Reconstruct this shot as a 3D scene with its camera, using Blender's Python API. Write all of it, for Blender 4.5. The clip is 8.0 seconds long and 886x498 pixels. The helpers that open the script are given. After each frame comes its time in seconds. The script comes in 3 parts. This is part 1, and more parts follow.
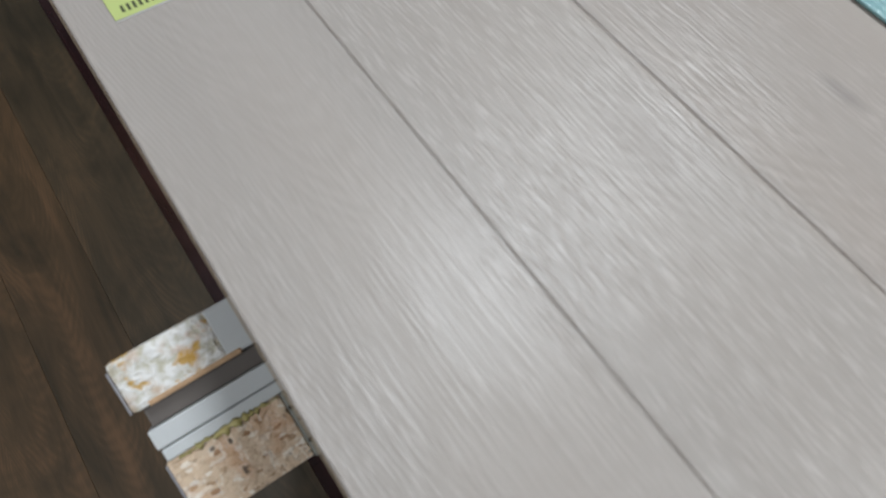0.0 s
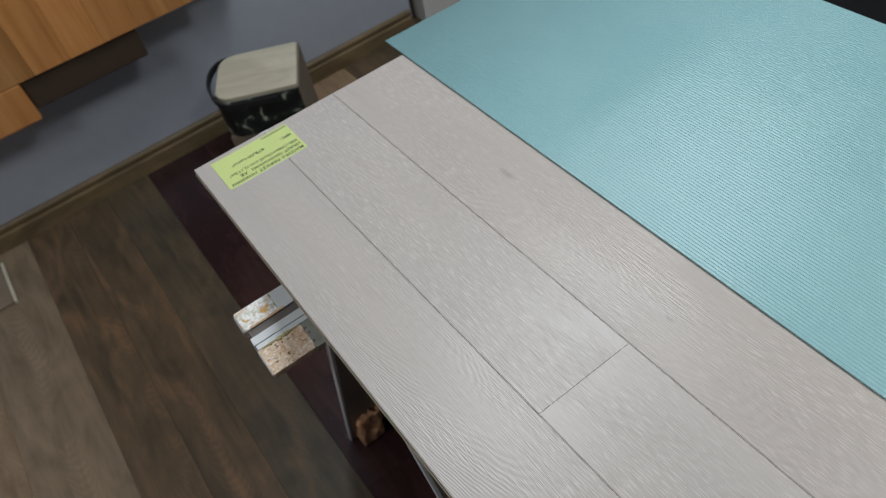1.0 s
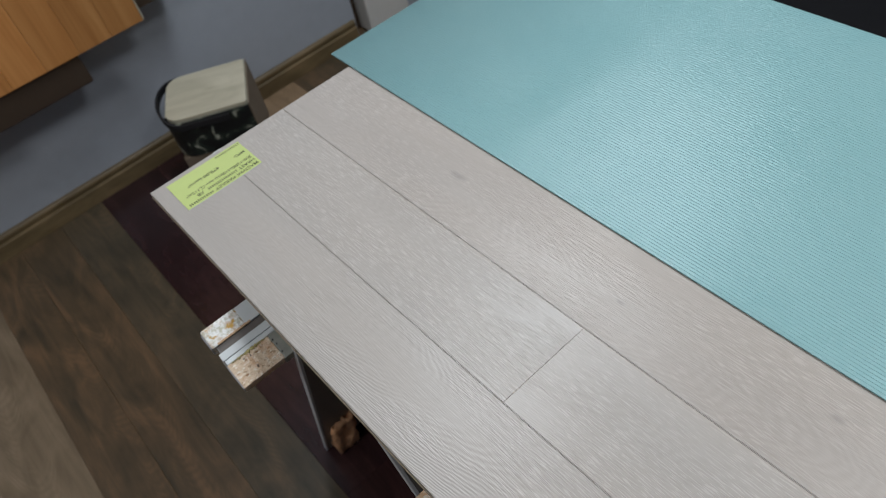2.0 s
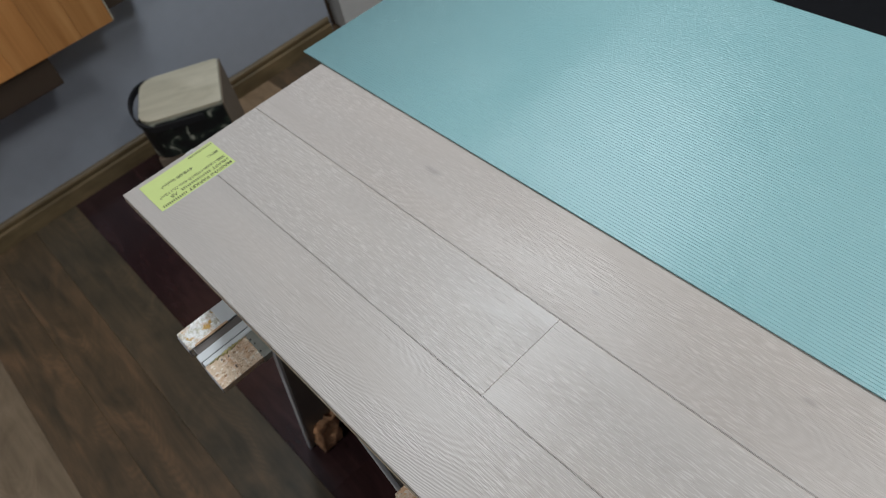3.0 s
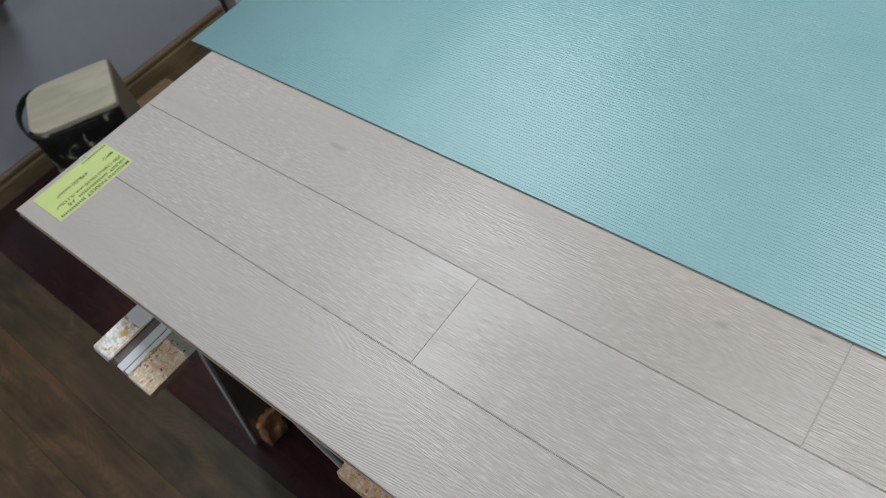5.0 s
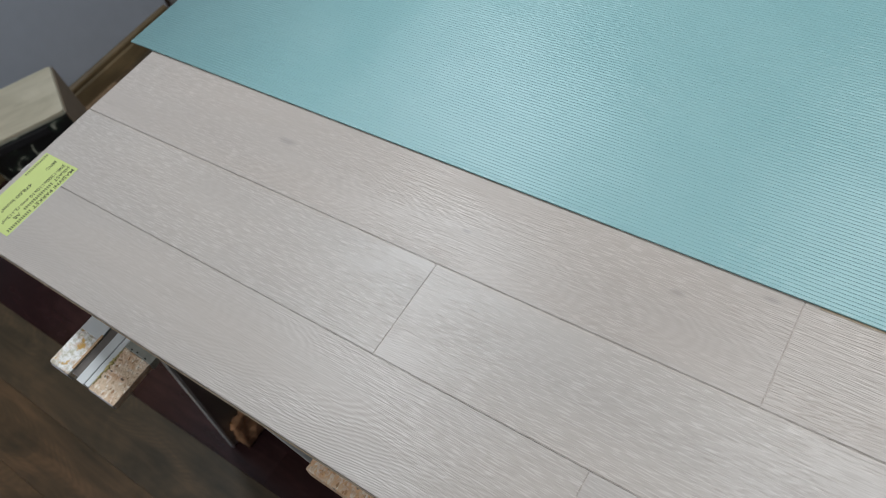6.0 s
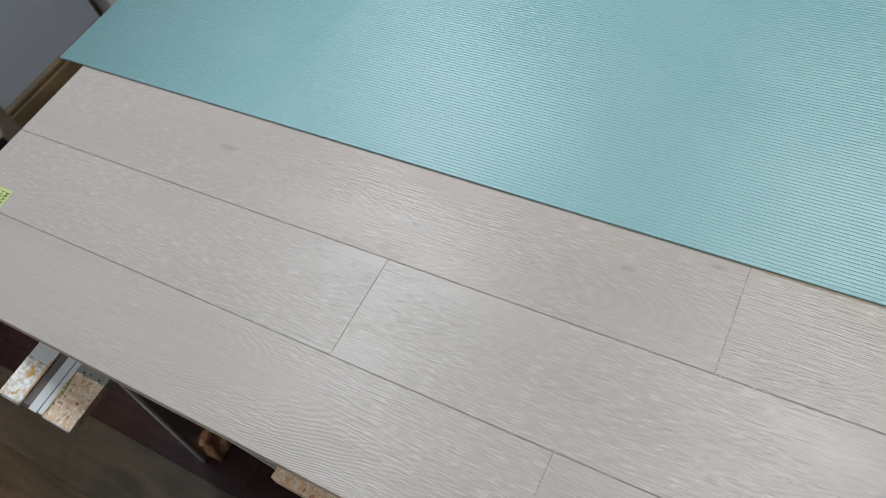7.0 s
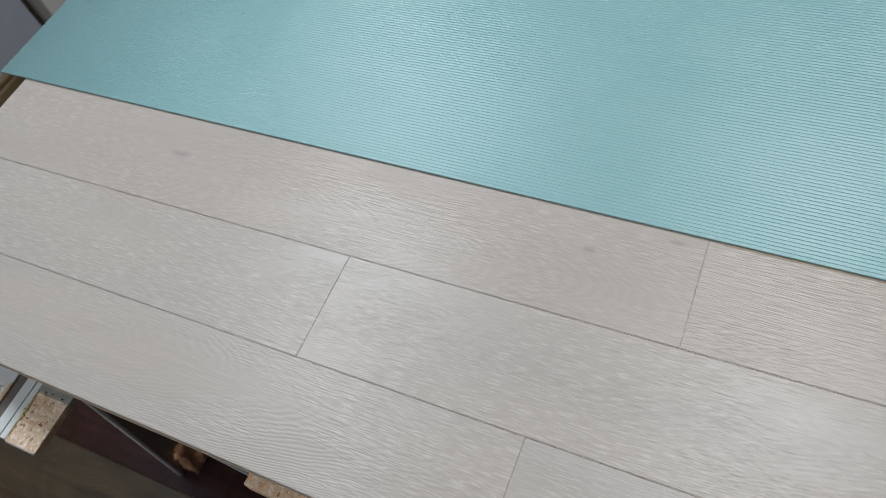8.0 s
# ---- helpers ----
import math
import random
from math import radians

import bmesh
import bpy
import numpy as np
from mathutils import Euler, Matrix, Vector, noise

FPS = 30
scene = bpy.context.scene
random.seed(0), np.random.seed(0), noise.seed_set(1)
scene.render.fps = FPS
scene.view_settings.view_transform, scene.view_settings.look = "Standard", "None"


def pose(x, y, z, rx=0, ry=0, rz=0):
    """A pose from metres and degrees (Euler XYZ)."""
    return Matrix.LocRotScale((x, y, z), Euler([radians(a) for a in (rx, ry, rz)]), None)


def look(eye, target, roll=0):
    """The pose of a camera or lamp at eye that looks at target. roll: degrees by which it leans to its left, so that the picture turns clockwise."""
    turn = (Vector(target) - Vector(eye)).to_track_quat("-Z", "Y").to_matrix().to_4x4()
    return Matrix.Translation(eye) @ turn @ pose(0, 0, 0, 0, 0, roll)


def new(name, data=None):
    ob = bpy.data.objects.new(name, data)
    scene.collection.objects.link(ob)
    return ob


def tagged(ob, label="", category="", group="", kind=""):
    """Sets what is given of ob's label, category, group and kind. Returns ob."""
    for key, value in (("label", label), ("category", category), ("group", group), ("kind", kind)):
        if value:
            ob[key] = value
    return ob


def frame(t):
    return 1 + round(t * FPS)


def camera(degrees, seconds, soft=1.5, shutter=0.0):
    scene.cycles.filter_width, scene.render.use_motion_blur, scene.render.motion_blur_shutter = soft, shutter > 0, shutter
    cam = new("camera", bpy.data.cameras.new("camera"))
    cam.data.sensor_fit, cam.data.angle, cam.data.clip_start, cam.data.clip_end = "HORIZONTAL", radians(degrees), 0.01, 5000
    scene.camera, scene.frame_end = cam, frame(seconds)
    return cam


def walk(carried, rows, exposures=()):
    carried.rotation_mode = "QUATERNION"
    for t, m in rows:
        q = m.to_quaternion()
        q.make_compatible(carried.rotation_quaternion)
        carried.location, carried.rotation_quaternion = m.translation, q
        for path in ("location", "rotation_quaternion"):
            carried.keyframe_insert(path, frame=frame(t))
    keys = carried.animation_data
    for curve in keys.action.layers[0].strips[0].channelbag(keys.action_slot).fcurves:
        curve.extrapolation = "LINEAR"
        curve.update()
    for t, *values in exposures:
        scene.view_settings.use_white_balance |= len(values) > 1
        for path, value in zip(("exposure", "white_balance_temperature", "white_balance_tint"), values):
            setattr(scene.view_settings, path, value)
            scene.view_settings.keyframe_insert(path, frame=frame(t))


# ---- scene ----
cam = camera(62.86, 8.0, soft=0.6)
cam.data.dof.use_dof, cam.data.dof.focus_distance, cam.data.dof.aperture_fstop = True, 0.60, 9.0
PATH = [
    (0, (0.3767, 0.0058, 1.0557), (0.0680, 0.2300, 0.3525), 1.756),
    (0.2, (0.4395, -0.0048, 1.0951), (0.0693, 0.2263, 0.4246), -3.197),
    (0.5, (0.5367, -0.0128, 1.1848), (0.1305, 0.2176, 0.5353), -6.980),
    (0.8, (0.7467, -0.0198, 1.2821), (0.2486, 0.1859, 0.6909), -15.983),
    (1, (0.8109, -0.0671, 1.3773), (0.3281, 0.1689, 0.7847), -13.692),
    (1.5, (0.8321, -0.0732, 1.3944), (0.3642, 0.1868, 0.7999), -14.009),
    (3, (0.8380, -0.0679, 1.3932), (0.3927, 0.2133, 0.7911), -14.716),
    (3.5, (0.8438, -0.0671, 1.3904), (0.4078, 0.2220, 0.7852), -15.011),
    (4, (0.8473, -0.0624, 1.3880), (0.4301, 0.2325, 0.7723), -15.640),
    (4.5, (0.8500, -0.0648, 1.3862), (0.4530, 0.2430, 0.7637), -15.611),
    (6, (0.8649, -0.0514, 1.3774), (0.5155, 0.2706, 0.7338), -17.710),
    (6.5, (0.8705, -0.0486, 1.3743), (0.5384, 0.2818, 0.7258), -18.146),
    (7, (0.8762, -0.0448, 1.3703), (0.5611, 0.2924, 0.7168), -18.848),
    (7.5, (0.8809, -0.0438, 1.3669), (0.5795, 0.2993, 0.7100), -19.274),
    (8, (0.8837, -0.0425, 1.3631), (0.5981, 0.3048, 0.7015), -19.500),
]
walk(cam, [(t, look(eye, target, roll)) for t, eye, target, roll in PATH])

# ---- light ----
scene.view_settings.exposure = -0.18
world = bpy.data.worlds.new("room_air")
scene.world = world
world.use_nodes = True
world.node_tree.nodes["Background"].inputs[0].default_value = (0.55, 0.62, 0.72, 1)
world.node_tree.nodes["Background"].inputs[1].default_value = 0.03

H = 0.80          # top of the parquet panel
CEIL = 2.60
WALL_X = -1.235   # face of the wall behind the box


def area_lamp(name, x, y, z, sx, sy, watts, colour):
    data = bpy.data.lights.new(name, "AREA")
    data.shape, data.size, data.size_y, data.energy, data.color = "RECTANGLE", sx, sy, watts, colour
    ob = new(name, data)
    ob.matrix_world = pose(x, y, z)
    return ob


# the third, southern lamp is added to brighten the floor and rack
LAMPS = [(-0.36, 0.87, 0.6, 0.6, 23), (1.10, 0.84, 0.6, 0.6, 17), (0.9, -1.3, 0.9, 0.6, 25)]
for lx, ly, sx, sy, watts in LAMPS:
    area_lamp("lamp", lx, ly, CEIL - 0.035, sx - 0.04, sy - 0.04, watts, (0.86, 0.93, 1.0) if lx < 0 else (0.95, 0.975, 1.0))


# ---- materials ----
def material(name):
    mat = bpy.data.materials.new(name)
    mat.use_nodes = True
    nt = mat.node_tree
    return mat, nt, nt.nodes["Principled BSDF"]


def link(nt, a, b):
    nt.links.new(a, b)


def node(nt, kind, **values):
    n = nt.nodes.new(kind)
    for key, value in values.items():
        n.inputs[key.replace("_", " ")].default_value = value
    return n


def ramp(nt, fac, stops):
    n = nt.nodes.new("ShaderNodeValToRGB")
    els = n.color_ramp.elements
    while len(els) < len(stops):
        els.new(0.5)
    for e, (p, c) in zip(els, stops):
        e.position, e.color = p, (*c, 1)
    link(nt, fac, n.inputs[0])
    return n.outputs[0]


def scaled(nt, scale, shuffle=True):
    """Object coordinates, shifted by the piece's own random number, times scale."""
    co = nt.nodes.new("ShaderNodeTexCoord")
    out = co.outputs["Object"]
    if shuffle:
        info = nt.nodes.new("ShaderNodeObjectInfo")
        mul = nt.nodes.new("ShaderNodeVectorMath")
        mul.operation = "SCALE"
        mul.inputs[0].default_value = (3.7, 5.3, 2.1)
        link(nt, info.outputs["Random"], mul.inputs["Scale"])
        add = nt.nodes.new("ShaderNodeVectorMath")
        link(nt, out, add.inputs[0])
        link(nt, mul.outputs[0], add.inputs[1])
        out = add.outputs[0]
    m = nt.nodes.new("ShaderNodeVectorMath")
    m.operation = "MULTIPLY"
    m.inputs[1].default_value = scale
    link(nt, out, m.inputs[0])
    return m.outputs[0]


def noise_tex(nt, vec, scale=1.0, detail=3.0, rough=0.55, distortion=0.0):
    n = node(nt, "ShaderNodeTexNoise", Scale=scale, Detail=detail, Roughness=rough, Distortion=distortion)
    link(nt, vec, n.inputs["Vector"])
    return n.outputs[0]


def mixed(nt, a, b, fac, blend="MIX"):
    """Mix of two colours (sockets or triples) by fac (socket or number)."""
    n = nt.nodes.new("ShaderNodeMix")
    n.data_type, n.blend_type = "RGBA", blend
    for value, slot in ((fac, 0), (a, 6), (b, 7)):
        if isinstance(value, bpy.types.NodeSocket):
            link(nt, value, n.inputs[slot])
        elif slot:
            n.inputs[slot].default_value = (*value, 1)
        else:
            n.inputs[slot].default_value = value
    return n.outputs[2]


def maths(nt, op, a, b=0.0, clamp=False):
    n = nt.nodes.new("ShaderNodeMath")
    n.operation, n.use_clamp = op, clamp
    for i, value in enumerate((a, b)):
        if isinstance(value, bpy.types.NodeSocket):
            link(nt, value, n.inputs[i])
        else:
            n.inputs[i].default_value = value
    return n.outputs[0]


def bumped(nt, bsdf, height, strength, distance):
    b = node(nt, "ShaderNodeBump", Strength=strength, Distance=distance)
    link(nt, height, b.inputs["Height"])
    link(nt, b.outputs[0], bsdf.inputs["Normal"])


def plain(name, colour, rough=0.5, var=0.12, scale=30.0, bump=0.2, metal=0.0):
    """A painted or plastic surface: slight mottling at two scales and a fine relief."""
    mat, nt, bsdf = material(name)
    fine = noise_tex(nt, scaled(nt, (scale,) * 3, False), detail=5)
    broad = noise_tex(nt, scaled(nt, (scale / 9,) * 3, False))
    both = maths(nt, "ADD", maths(nt, "MULTIPLY", fine, 0.5), maths(nt, "MULTIPLY", broad, 0.5))
    low = tuple(c * (1 - var) for c in colour)
    high = tuple(min(1, c * (1 + var)) for c in colour)
    link(nt, ramp(nt, both, [(0.3, low), (0.7, high)]), bsdf.inputs["Base Color"])
    bsdf.inputs["Roughness"].default_value = rough
    bsdf.inputs["Metallic"].default_value = metal
    if bump:
        bumped(nt, bsdf, fine, bump, 0.001)
    return mat


def oak_material():
    """White-washed brushed oak: short pale pores along the grain in patches, cathedral rings, faint knots."""
    mat, nt, bsdf = material("white_washed_oak")
    own = nt.nodes.new("ShaderNodeObjectInfo").outputs["Random"]
    drift = noise_tex(nt, scaled(nt, (2.2, 9, 1)), detail=2)
    # the grain wanders a little across the board
    sep = nt.nodes.new("ShaderNodeSeparateXYZ")
    link(nt, scaled(nt, (1, 1, 1)), sep.inputs[0])
    sway = maths(nt, "MULTIPLY", maths(nt, "SUBTRACT", noise_tex(nt, scaled(nt, (4.0, 7, 1)), detail=1.5), 0.5), 0.010)

    def grained(along, across):
        vec = nt.nodes.new("ShaderNodeCombineXYZ")
        link(nt, maths(nt, "MULTIPLY", sep.outputs[0], along), vec.inputs[0])
        link(nt, maths(nt, "MULTIPLY", maths(nt, "ADD", sep.outputs[1], sway), across), vec.inputs[1])
        return vec.outputs[0]

    # cathedral figure: nested arches round the middle of each board
    flat = nt.nodes.new("ShaderNodeSeparateXYZ")
    link(nt, nt.nodes.new("ShaderNodeTexCoord").outputs["Object"], flat.inputs[0])
    lane = maths(nt, "SUBTRACT", maths(nt, "FRACT", maths(nt, "MULTIPLY", flat.outputs[1], 1 / 0.11)), maths(nt, "ADD", maths(nt, "MULTIPLY", own, 0.5), 0.3))
    lane = maths(nt, "MULTIPLY", lane, 0.11)
    arch = maths(nt, "MULTIPLY", maths(nt, "MULTIPLY", lane, lane), 58.0)
    ripple = maths(nt, "MULTIPLY", noise_tex(nt, scaled(nt, (12, 36, 1)), detail=2.5), 0.060)
    phase = maths(nt, "ADD", maths(nt, "ADD", sep.outputs[0], arch), ripple)
    ringed = maths(nt, "SINE", maths(nt, "MULTIPLY", phase, 420.0))
    patch = ramp(nt, noise_tex(nt, scaled(nt, (3.4, 12, 1)), detail=1), [(0.48, (0, 0, 0)), (0.64, (1, 1, 1))])
    rings = maths(nt, "MULTIPLY", maths(nt, "ADD", maths(nt, "MULTIPLY", ringed, 0.5), 0.5), patch)

    pores = noise_tex(nt, grained(62, 800), detail=1.0, rough=0.5)
    coarse = noise_tex(nt, grained(26, 380), detail=1.5, rough=0.5)
    streaks = noise_tex(nt, grained(7, 150), detail=3, rough=0.55)
    brushed = ramp(nt, noise_tex(nt, scaled(nt, (5.5, 15, 1)), detail=2.5), [(0.36, (0.16, 0.16, 0.16)), (0.58, (1, 1, 1))])
    light_pores = maths(nt, "MULTIPLY", ramp(nt, pores, [(0.555, (0, 0, 0)), (0.605, (1, 1, 1))]), brushed)
    dark_pores = maths(nt, "MULTIPLY", ramp(nt, pores, [(0.36, (1, 1, 1)), (0.43, (0, 0, 0))]), brushed)
    base = ramp(nt, streaks, [(0.25, (0.432, 0.404, 0.380)), (0.55, (0.444, 0.417, 0.393)), (0.8, (0.454, 0.429, 0.406))])
    base = mixed(nt, base, (0.37, 0.335, 0.31), maths(nt, "MULTIPLY", rings, 0.29))
    base = mixed(nt, base, (0.66, 0.64, 0.62), maths(nt, "MULTIPLY", light_pores, 0.34))
    base = mixed(nt, base, (0.34, 0.305, 0.28), maths(nt, "MULTIPLY", dark_pores, 0.18))
    grain_line = ramp(nt, noise_tex(nt, grained(2.4, 36), detail=3, distortion=0.8), [(0.60, (0, 0, 0)), (0.635, (1, 1, 1)), (0.67, (0, 0, 0))])
    base = mixed(nt, base, (0.33, 0.295, 0.27), maths(nt, "MULTIPLY", grain_line, 0.12))
    tint = ramp(nt, drift, [(0.3, (0.965, 0.96, 0.955)), (0.7, (1.035, 1.012, 0.99))])
    base = mixed(nt, base, tint, 1.0, "MULTIPLY")
    base = mixed(nt, base, ramp(nt, own, [(0, (0.985, 0.99, 1.0)), (1, (1.015, 1.0, 0.985))]), 1.0, "MULTIPLY")
    # the row by the underlay is a warmer batch
    batch = ramp(nt, flat.outputs[1], [(0.215, (0, 0, 0)), (0.225, (1, 1, 1))])
    base = mixed(nt, base, mixed(nt, base, (1.03, 0.99, 0.955), 1.0, "MULTIPLY"), batch)
    # knots of the third row
    where = nt.nodes.new("ShaderNodeTexCoord").outputs["Object"]
    for kx, ky, size in ((0.300, 0.2855, 0.0095), (0.562, 0.2665, 0.0048), (0.770, 0.290, 0.0055), (0.842, 0.318, 0.0055)):
        off = nt.nodes.new("ShaderNodeVectorMath")
        off.operation = "SUBTRACT"
        link(nt, where, off.inputs[0])
        off.inputs[1].default_value = (kx, ky, H)
        shape = nt.nodes.new("ShaderNodeVectorMath")
        shape.operation = "MULTIPLY"
        shape.inputs[1].default_value = (0.6 / size, 1.5 / size, 0)
        link(nt, off.outputs[0], shape.inputs[0])
        dist = nt.nodes.new("ShaderNodeVectorMath")
        dist.operation = "LENGTH"
        link(nt, shape.outputs[0], dist.inputs[0])
        wobble = maths(nt, "ADD", dist.outputs[1], maths(nt, "MULTIPLY", maths(nt, "SUBTRACT", streaks, 0.5), 1.6))
        spot = ramp(nt, wobble, [(0.2, (1, 1, 1)), (1.0, (0, 0, 0))])
        base = mixed(nt, base, (0.22, 0.19, 0.185), maths(nt, "MULTIPLY", spot, 0.36))
    link(nt, base, bsdf.inputs["Base Color"])
    relief = maths(nt, "MULTIPLY", maths(nt, "ADD", maths(nt, "MULTIPLY", pores, 0.55), maths(nt, "MULTIPLY", coarse, 0.7)), brushed)
    bumped(nt, bsdf, maths(nt, "SUBTRACT", relief, maths(nt, "MULTIPLY", rings, 0.10)), 0.58, 0.0014)
    gloss = maths(nt, "ADD", maths(nt, "MULTIPLY", streaks, 0.12), 0.26)
    link(nt, gloss, bsdf.inputs["Roughness"])
    bsdf.inputs["Specular IOR Level"].default_value = 0.42
    return mat


def floor_material(name, dark, mid, light, rough=0.45, figure=0.0, run="x"):
    """Laminate or boards: cloudy colour, wandering grain and, by figure, cathedral arches."""
    mat, nt, bsdf = material(name)
    grain = noise_tex(nt, scaled(nt, (5, 46, 1) if run == "x" else (46, 5, 46)), detail=5, rough=0.6, distortion=0.8)
    cloud = noise_tex(nt, scaled(nt, (4.0, 9, 1) if run == "x" else (9, 3, 9)), detail=4, distortion=1.6)
    fine = noise_tex(nt, scaled(nt, (20, 420, 1) if run == "x" else (420, 20, 420)), detail=2)
    fac = maths(nt, "ADD", maths(nt, "MULTIPLY", grain, 0.42), maths(nt, "MULTIPLY", cloud, 0.58))
    if figure:
        sep = nt.nodes.new("ShaderNodeSeparateXYZ")
        link(nt, scaled(nt, (1, 1, 1)), sep.inputs[0])
        lane = maths(nt, "MULTIPLY", maths(nt, "SUBTRACT", maths(nt, "FRACT", maths(nt, "MULTIPLY", sep.outputs[1], 6.5)), 0.5), 0.15)
        arch = maths(nt, "MULTIPLY", maths(nt, "MULTIPLY", lane, lane), 46.0)
        bend = maths(nt, "MULTIPLY", noise_tex(nt, scaled(nt, (6, 20, 1)), detail=2), 0.09)
        rings = maths(nt, "SINE", maths(nt, "MULTIPLY", maths(nt, "ADD", maths(nt, "ADD", sep.outputs[0], arch), bend), 260.0))
        patch = ramp(nt, cloud, [(0.42, (0, 0, 0)), (0.58, (1, 1, 1))])
        fac = maths(nt, "ADD", fac, maths(nt, "MULTIPLY", maths(nt, "MULTIPLY", rings, figure), patch))
    col = ramp(nt, fac, [(0.33, dark), (0.5, mid), (0.68, light)])
    info = nt.nodes.new("ShaderNodeObjectInfo")
    col = mixed(nt, col, ramp(nt, info.outputs["Random"], [(0, (0.80, 0.83, 0.84)), (1, (1.22, 1.12, 1.02))]), 1.0, "MULTIPLY")
    link(nt, col, bsdf.inputs["Base Color"])
    bumped(nt, bsdf, fine, 0.3, 0.0006)
    bsdf.inputs["Roughness"].default_value = rough
    return mat


def chip_material(name, pale, white=0.0):
    """Raw chipboard: flakes of several browns with dark pits; white is how much lacquer is left on it."""
    mat, nt, bsdf = material(name)
    vor = node(nt, "ShaderNodeTexVoronoi", Scale=1.0)
    link(nt, scaled(nt, (520, 260, 520), False), vor.inputs["Vector"])
    flakes = nt.nodes.new("ShaderNodeSeparateColor")
    link(nt, vor.outputs["Color"], flakes.inputs[0])
    broad = noise_tex(nt, scaled(nt, (45, 45, 45), False), detail=3)
    rough_noise = noise_tex(nt, scaled(nt, (260, 200, 260), False), detail=3)
    col = ramp(nt, flakes.outputs[0], [(0.0, (0.36, 0.20, 0.10)), (0.14, pale), (0.75, (0.72, 0.55, 0.39)), (1.0, (0.90, 0.82, 0.72))])
    col = mixed(nt, col, (0.55, 0.26, 0.11), ramp(nt, broad, [(0.50, (0, 0, 0)), (0.70, (0.7, 0.7, 0.7))]))
    shred = ramp(nt, noise_tex(nt, scaled(nt, (120, 320, 120), False), detail=3, distortion=1.2), [(0.58, (0, 0, 0)), (0.66, (1, 1, 1))])
    col = mixed(nt, col, (0.90, 0.84, 0.76), maths(nt, "MULTIPLY", shred, 0.55))
    pits = ramp(nt, noise_tex(nt, scaled(nt, (150, 170, 150), False), detail=1.5), [(0.68, (0, 0, 0)), (0.72, (1, 1, 1))])
    col = mixed(nt, col, (0.06, 0.04, 0.03), maths(nt, "MULTIPLY", pits, 0.85))
    if white:
        cover = ramp(nt, noise_tex(nt, scaled(nt, (95, 80, 95), False), detail=4), [(0.36 - white * 0.12, (0, 0, 0)), (0.50, (1, 1, 1))])
        lacquer = ramp(nt, rough_noise, [(0.36, (0.60, 0.58, 0.46)), (0.48, (0.80, 0.79, 0.74)), (0.60, (0.94, 0.94, 0.92))])
        col = mixed(nt, col, lacquer, cover)
        glue = ramp(nt, noise_tex(nt, scaled(nt, (85, 70, 85), False), detail=4), [(0.555, (0, 0, 0)), (0.61, (1, 1, 1))])
        col = mixed(nt, col, (0.62, 0.34, 0.03), maths(nt, "MULTIPLY", glue, 0.85))
    link(nt, col, bsdf.inputs["Base Color"])
    bumped(nt, bsdf, maths(nt, "ADD", maths(nt, "MULTIPLY", flakes.outputs[1], 0.7), rough_noise), 1.0, 0.0022)
    bsdf.inputs["Roughness"].default_value = 0.25 if white else 0.42
    return mat


def teal_material():
    mat, nt, bsdf = material("teal_foam")
    cells = noise_tex(nt, scaled(nt, (230, 330, 330), False), detail=3)
    broad = noise_tex(nt, scaled(nt, (5, 7, 5), False), detail=3)
    col = ramp(nt, broad, [(0.3, (0.235, 0.432, 0.446)), (0.7, (0.267, 0.462, 0.474))])
    link(nt, col, bsdf.inputs["Base Color"])
    bumped(nt, bsdf, cells, 0.60, 0.0012)
    bsdf.inputs["Roughness"].default_value = 0.25
    bsdf.inputs["Specular IOR Level"].default_value = 0.47
    return mat


OAK = oak_material()
TEAL = teal_material()
DARK_FLOOR = floor_material("dark_walnut_laminate", (0.045, 0.037, 0.024), (0.092, 0.064, 0.038), (0.165, 0.100, 0.056), figure=0.03)
DUSKY_FLOOR = floor_material("dark_olive_laminate", (0.036, 0.032, 0.023), (0.070, 0.056, 0.037), (0.125, 0.086, 0.052), figure=0.035)
LIGHT_FLOOR = floor_material("grey_oak_laminate", (0.150, 0.104, 0.064), (0.235, 0.168, 0.106), (0.31, 0.225, 0.148), figure=0.05)
WINE_FLOOR = floor_material("mahogany_laminate", (0.017, 0.0085, 0.0095), (0.031, 0.0145, 0.016), (0.052, 0.025, 0.026), 0.25)
RAW_EDGE = plain("raw_oak_edge", (0.42, 0.34, 0.245), 0.7, 0.25, 200)
WALL = plain("wall_paint", (0.385, 0.415, 0.465), 0.8, 0.05, 25)
CEILING = plain("ceiling_paint", (0.80, 0.80, 0.78), 0.9, 0.03, 20)
SKIRTING = floor_material("skirting_wood", (0.095, 0.070, 0.036), (0.155, 0.115, 0.060), (0.23, 0.165, 0.088), run="y")
PINE = floor_material("orange_pine", (0.36, 0.15, 0.045), (0.50, 0.23, 0.075), (0.62, 0.32, 0.12), 0.4)
DARK_BROWN = plain("dark_brown", (0.055, 0.035, 0.022), 0.6)
CHIP = chip_material("raw_chipboard", (0.70, 0.54, 0.38))
WARM_CHIP = chip_material("warm_chipboard", (0.74, 0.47, 0.26))
SCRAP = plain("old_chipboard", (0.55, 0.29, 0.15), 0.7, 0.5, 60, 0.6)
CHIP_WHITE = chip_material("lacquered_chipboard", (0.62, 0.47, 0.34), 0.8)
WHITE_BOARD = plain("white_laminate", (0.62, 0.65, 0.66), 0.4, 0.06, 60)
LILAC = plain("grey_lilac_laminate", (0.30, 0.30, 0.33), 0.35, 0.08, 60)
RAW_TAN = plain("raw_tan_board", (0.52, 0.34, 0.20), 0.7, 0.3, 220, 0.5)
